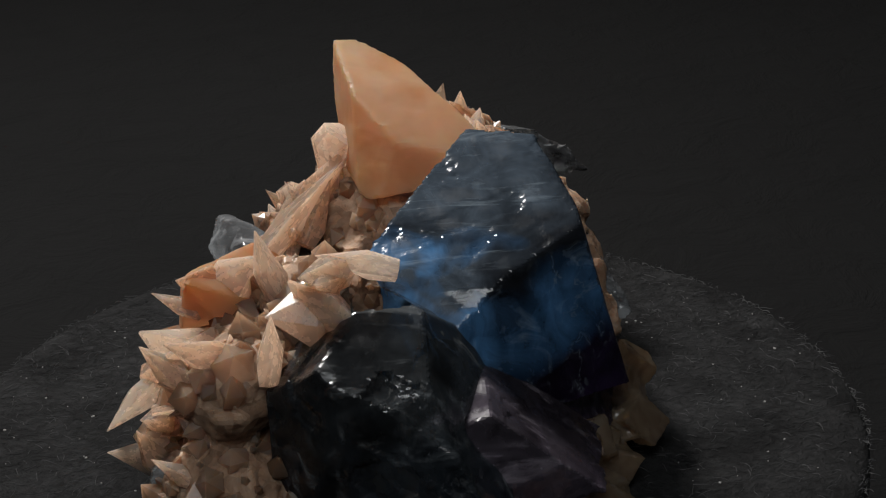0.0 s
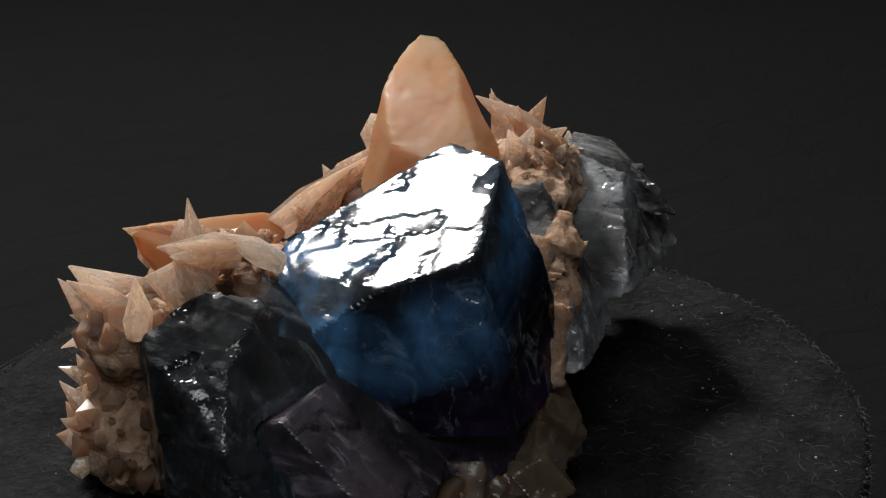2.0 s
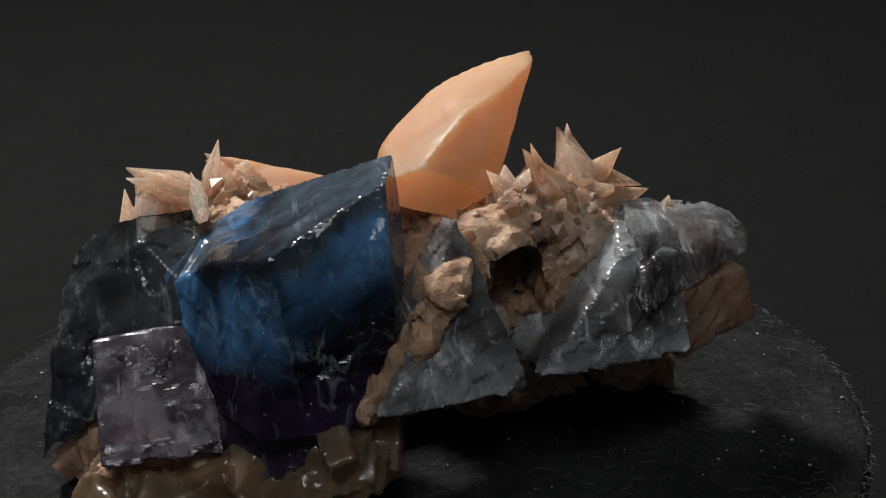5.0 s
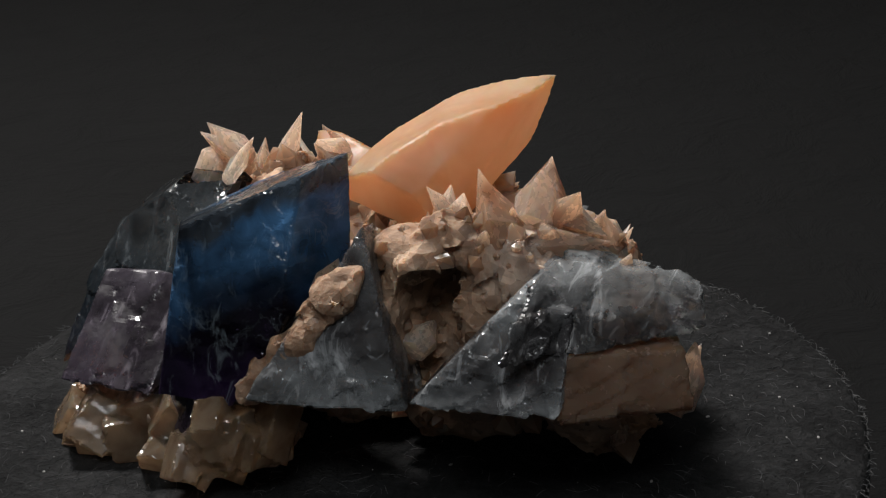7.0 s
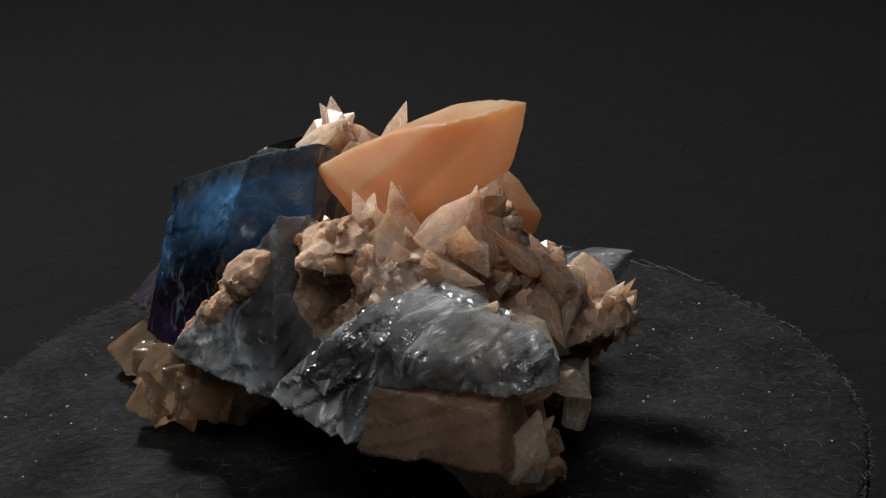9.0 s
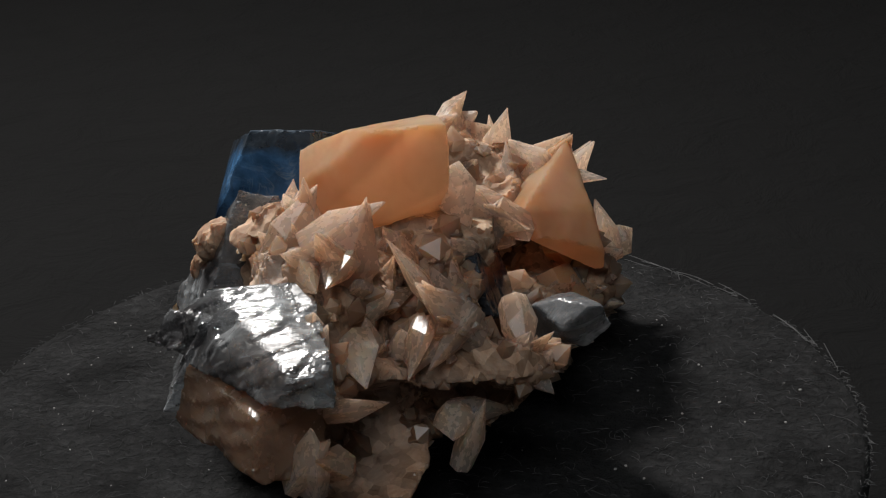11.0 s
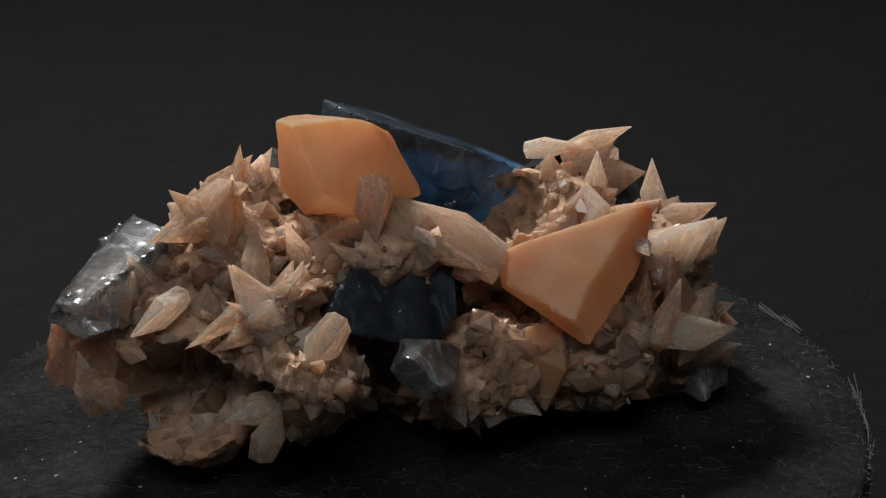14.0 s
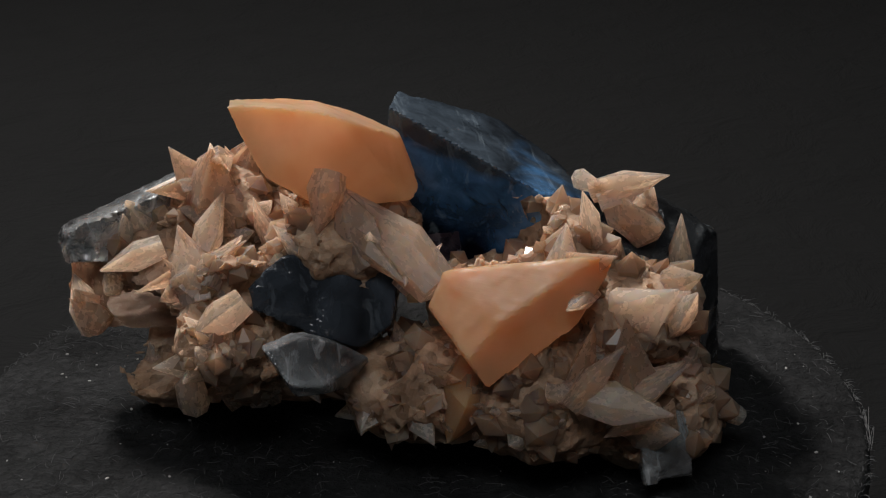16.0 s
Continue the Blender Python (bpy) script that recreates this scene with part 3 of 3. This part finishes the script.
END_TEETH = [
    (-16.5, -20.2, 33, -20.6, -18.7, 28.8, 2.2),
    (-9.3, -35.5, 35.2, -8.5, -29.7, 33.1, 1.7),
    (-7.4, -25.9, 34.7, -9.2, -29.3, 30.9, 2.3),
    (-14.6, -35.8, 32, -15.1, -35.7, 26.6, 1.3),
    (-15.6, -33.4, 30.5, -11.2, -31.7, 29.5, 3.1),
    (-27.4, -33.5, 26.5, -24.3, -27.1, 22.8, 2.9),
    (-28.7, -33.8, 23, -26.2, -32, 21.6, 1.5),
    (-27.5, -25.1, 24, -28.1, -25.7, 16.5, 2.5),
    (-26.4, -21.5, 23.2, -28.3, -18.8, 16.6, 2.1),
    (-11.4, -35.4, 36, -8.1, -29.1, 33.8, 1.7),
]
END_TEETH_LOW = [
    (-16.9, -22.1, 37.2, -15.3, -23.5, 32.1, 1.4),
    (-26.7, -24.3, 31.9, -23.7, -20.3, 28.9, 2),
    (-30.4, -33.3, 27.8, -27.4, -32.4, 23.7, 1.9),
    (-31.1, -16.7, 27.2, -27, -19.6, 26.6, 1.2),
    (-9.9, -26.5, 35.1, -3.4, -25.9, 33.1, 1.2),
    (-13, -30.6, 34.1, -8.5, -32, 29.9, 2.4),
]
SIDE_TEETH = [
    (8.5, 29.4, 39.1, 6.7, 26.5, 34.9, 2.2),
    (7.5, 32.6, 33.1, 6.2, 28.3, 33.9, 1.7),
    (13, 27.2, 35.6, 10.8, 25.6, 33.9, 1.7),
    (8.4, 33.3, 32.9, 10.9, 25.6, 32.8, 2),
    (8.7, 16, 40.3, 12.3, 19.8, 34.9, 2.7),
]
FOOT_TEETH = [
    (-3.6, 32.4, 21.5, -7.8, 28.9, 25.3, 1.6),
    (-29.6, -32.9, 17.9, -29.5, -27.4, 15, 1.8),
    (-31.5, -9.1, 14.9, -29.6, -14.7, 12.6, 1.6),
    (-32.5, -29.8, 14.9, -31.3, -28.9, 11.4, 1.8),
    (-32.7, -20.8, 10.4, -31.5, -25.3, 11.6, 1.8),
    (-16.2, 29.1, 20.8, -15.1, 24.1, 23.7, 2.1),
    (-6.6, 34.2, 13.4, -6.8, 30.4, 13.7, 1.8),
    (-14.7, 24.2, 12.1, -9.7, 25.4, 13, 1.4),
    (9.1, 45.3, 17.9, 7.9, 42.8, 16.1, 2.3),
    (-27.4, -14.3, 20.5, -28.1, -12.3, 14.9, 2.1),
]
FOOT_TEETH_LOW = [
    (-1.6, 35.6, 22.2, -2.9, 30.1, 24.7, 1.3),
    (-29.8, -24.7, 21.6, -31.1, -19.6, 16.9, 1.6),
    (-36.3, -29.1, 14.4, -32, -20.2, 15.7, 1.9),
    (0.3, 39.6, 21.9, 4.8, 38.9, 20.9, 1.3),
    (9.2, 44.3, 21.8, 9.6, 43.1, 15.7, 1.9),
    (7, 44.5, 20.3, 10.3, 42.9, 15.5, 1.6),
    (-10.8, 28.2, 16, -8.6, 28.8, 10.3, 1.7),
    (-20.5, 25, 21.5, -15, 25.5, 19, 1.7),
    (-18, 30, 20.5, -14, 26, 19, 1.6),
    (-20, 28, 19, -15, 26, 18, 1.5),
]
def rhomb_field(seats, seed, low, high):
    """Blocky cleavage rhombs grown into one another along a row of seats."""
    rs = random.Random(seed)
    blocks = []
    for x, y, z, reach in seats:
        for k in range(4):
            at = np.array((x, y, z)) + [rs.uniform(-0.6, 0.6) * reach for _ in range(3)]
            turn = np.array(Euler([rs.uniform(0, 6.28) for _ in range(3)]).to_matrix()) @ np.array(((1, 0.25, 0.15), (0, 1, 0.2), (0, 0, 1)))
            blocks.append((at, turn, np.array([rs.uniform(low, high) for _ in range(3)])))

    def field(P):
        d = np.full(len(P), 50.0)
        for at, turn, half in blocks:
            d = np.minimum(d, (np.abs((P - at) @ turn) - half).max(axis=1))
        near = np.abs(d) < 3
        Q = P[near]
        d[near] += 0.06 * value_noise(Q, 2.0, seed) + 0.12 * cell_noise(Q, 3.0, seed + 1)
        return np.maximum(d, -P[:, 2])
    return field


cream_field = rhomb_field([(26.5, -9, 9, 4.5), (26, -15, 6, 4.5), (24, -22, 3.6, 4), (23, -29, 2.2, 3.5), (22, -36, 1.6, 3), (28.5, -12, 9.5, 3.5), (29, -15, 6, 4), (18, -41, 2, 3)], 122, 1.8, 3.8)
net_part("calcite_crust", cream_field, (2, -50, -1), (38, -2, 20), 0.45, CREAM, SPECIMEN, "cream and smoky translucent blocky calcite at the foot", False)
_rs = random.Random(11)
for teeth in (BACK_TEETH, ARCH_TEETH, END_TEETH, END_TEETH_LOW, SIDE_TEETH, FOOT_TEETH, FOOT_TEETH_LOW):
    for tx, ty, tz, fx, fy, fz, r in teeth:
        tip, foot = Vector((tx, ty, tz)), Vector((fx, fy, fz))
        way = tip - foot
        foot = tip - way.normalized() * (min(way.length, 8.0) + 2.5)
        crystal(_rs.choice(PALES), along(foot, tip, 3.0 * r, 2.2 * r, _rs.uniform(0, 360)))

# the larger teeth, with their widths and thicknesses
BIG_TEETH = [
    ((-5.5, 7.0, 36.2), (-16.5, -2.0, 27.0), 7.5, 5.0), ((10.4, 16.7, 41.6), (9.5, 20.5, 29.0), 8.5, 5.5), ((2.4, 23.6, 41.2), (6.0, 23.0, 28.5), 9.0, 6.0),
    ((-16.4, -20.5, 32.8), (-17.0, -13.0, 23.0), 7.0, 5.0), ((-30.8, -31.0, 28.6), (-22.5, -24.5, 20.5), 8.5, 5.5), ((-3.5, 28.8, 32.4), (-8.0, 25.0, 23.5), 6.0, 4.2),
    ((-7.3, 20.5, 31.5), (-8.5, 26.5, 23.5), 6.0, 4.0), ((-1.1, 31.7, 20.2), (-7.5, 26.0, 25.0), 5.0, 3.6), ((-29.8, -32.3, 18.4), (-29.0, -25.0, 14.0), 5.0, 3.6),
    ((-36.4, -29.7, 12.0), (-29.0, -26.0, 9.0), 6.0, 4.5), ((-27.5, -34.9, 28.6), (-20.0, -32.0, 24.0), 5.5, 4.0), ((-18.0, 0.5, 26.6), (-12.0, 6.0, 31.0), 4.5, 3.4)]
for tip, foot, wide, thick in BIG_TEETH:
    crystal(_rs.choice((PALES[0], PALES[1], PALES[4], PALES[7])), along(foot, tip, wide, thick, _rs.uniform(0, 360)), "milky pale peach calcite tooth")


# a druse of small teeth on the crust, leaving the two large orange crystals free
def near_axis(c):
    for a, b, r in (((-26, -25, 32), (-18, -4, 23), 8.5), ((-5, 20, 48), (4, 2, 37), 9.0)):
        a, b = Vector(a), Vector(b)
        s = min(1, max(0, (c - a).dot(b - a) / (b - a).length_squared))
        if (c - a - s * (b - a)).length < r:
            return True
    return False


def druse(count):
    me = MATRIX.data
    rs = random.Random(17)
    polys = me.polygons
    made = 0
    while made < count:
        p = polys[rs.randrange(len(polys))]
        c, n = p.center / MM, p.normal
        toward = n.x * -0.8 + n.y * 0.5 + n.z * 0.5
        if c.z < 4 or toward < 0.25 or (c.x > 10 and c.y > 24 and c.z < 30) or (c - Vector((1, 36, 14))).length < 10.5 or (c.y < -5 and c.x > -8) or (c.x > 18 and c.z < 24) or (c - Vector((-7, -5, 32))).length < 10 or (c - Vector((-6, -12, 28))).length < 9 or near_axis(c) or (c - Vector((-16, 12, 22))).length < 11:
            continue
        out = (Vector(n) + Vector((rs.uniform(-0.5, 0.5), rs.uniform(-0.5, 0.5), rs.uniform(-0.2, 0.6)))).normalized()
        length = 3.2 + 3.2 * rs.random() ** 1.5 if c.z > 8 else rs.uniform(3.0, 4.5)
        w = length * rs.uniform(0.65, 0.95)
        crystal(rs.choice(PALES), along(c - out * 2.2, c + out * (length - 2.2), w, w * rs.uniform(0.7, 1), rs.uniform(0, 360)))
        made += 1


druse(190)


def fine_druse(count):
    """The crust's countless small teeth, grown into one another."""
    me = MATRIX.data
    rs = np.random.RandomState(29)
    n = len(me.polygons)
    C, N = np.empty(3 * n), np.empty(3 * n)
    me.polygons.foreach_get("center", C)
    me.polygons.foreach_get("normal", N)
    C, N = C.reshape(-1, 3), N.reshape(-1, 3)
    free = np.linalg.norm(C - np.array((-0.016, 0.010, 0.021)), axis=1) > 0.009
    free &= np.linalg.norm(C - np.array((0.001, 0.036, 0.014)), axis=1) > 0.0095
    ok = np.flatnonzero((C[:, 2] > 0.003) & (N[:, 2] > -0.6) & free & ~((C[:, 0] > 0.010) & (C[:, 1] > 0.024) & (C[:, 2] < 0.030)) & (C[:, 0] < 0.019))
    pick = rs.choice(ok, count, replace=False)
    verts, faces = [], []
    for i in pick:
        axis = N[i] + 0.9 * np.array(noise.noise_vector(Vector(C[i]) * 120)) + rs.uniform(-0.25, 0.25, 3)
        axis /= np.linalg.norm(axis)
        side = unit(np.cross(axis, rs.randn(3)))
        third = np.cross(axis, side)
        length = (1.2 + 3.6 * rs.rand() ** 2.2) * MM * (0.55 if C[i][0] > 0.012 and N[i][0] > 0.2 else 1.0)
        r = length * rs.uniform(0.4, 0.65)
        c = C[i] - axis * 0.42 * length
        base = len(verts)
        for lev, rad in ((0.0, 0.8), (0.45, 1.0)):
            for k in range(5):
                a = 2 * math.pi * k / 5 + (0.3 if lev else 0)
                verts.append(c + axis * length * (lev + 0.06 * (k % 2)) + r * rad * rs.uniform(0.8, 1.1) * (math.cos(a) * side + math.sin(a) * third))
        verts.append(c + axis * length * rs.uniform(0.75, 1.1) + r * 0.3 * rs.uniform(-1, 1) * side)
        for k in range(5):
            q = (k + 1) % 5
            faces.append((base + k, base + q, base + 5 + q, base + 5 + k))
            faces.append((base + 5 + k, base + 5 + q, base + 10))
    data = bpy.data.meshes.new("fine_druse")
    data.from_pydata([tuple(v) for v in verts], [], faces)
    data.materials.append(SUGAR)
    ob = new("fine_druse", data)
    ob.parent = SPECIMEN
    return tagged(ob, "sugary beige and brown calcite druse", kind="stuff")


def sugar_material():
    m, nt, p = nodes_of("sugar_calcite")
    geo = node(nt, "ShaderNodeNewGeometry")
    obj = node(nt, "ShaderNodeTexCoord").outputs["Object"]
    each = ramp(nt, geo.outputs["Random Per Island"], (0.0, (0.66, 0.46, 0.34)), (0.5, (0.80, 0.61, 0.48)), (1.0, (0.92, 0.77, 0.64)))
    tone = ramp(nt, noise_tex(nt, obj, 90, 4, 0.6), (0.35, (0.6, 0.52, 0.46)), (0.65, (1.05, 1.0, 0.97)))
    col = mixc(nt, 1.0, each, tone, "MULTIPLY")
    nt.links.new(col, p.inputs["Base Color"])
    p.inputs["Roughness"].default_value = 0.25
    p.inputs["Specular IOR Level"].default_value = 0.35
    p.inputs["Subsurface Weight"].default_value = 1.0
    p.inputs["Subsurface Radius"].default_value = (1.0, 0.72, 0.5)
    p.inputs["Subsurface Scale"].default_value = 0.003
    p.inputs["Transmission Weight"].default_value = 0.65
    through_light(nt, p, col, 0.4)
    return m


SUGAR = sugar_material()
fine_druse(1000)


# ---- motion ----
def motions():
    rows = [(t, pose(0, 0, 0, 0, 0, TURN * t)) for t in range(17)]
    walk(TABLE, rows)
    walk(SPECIMEN, rows)


motions()
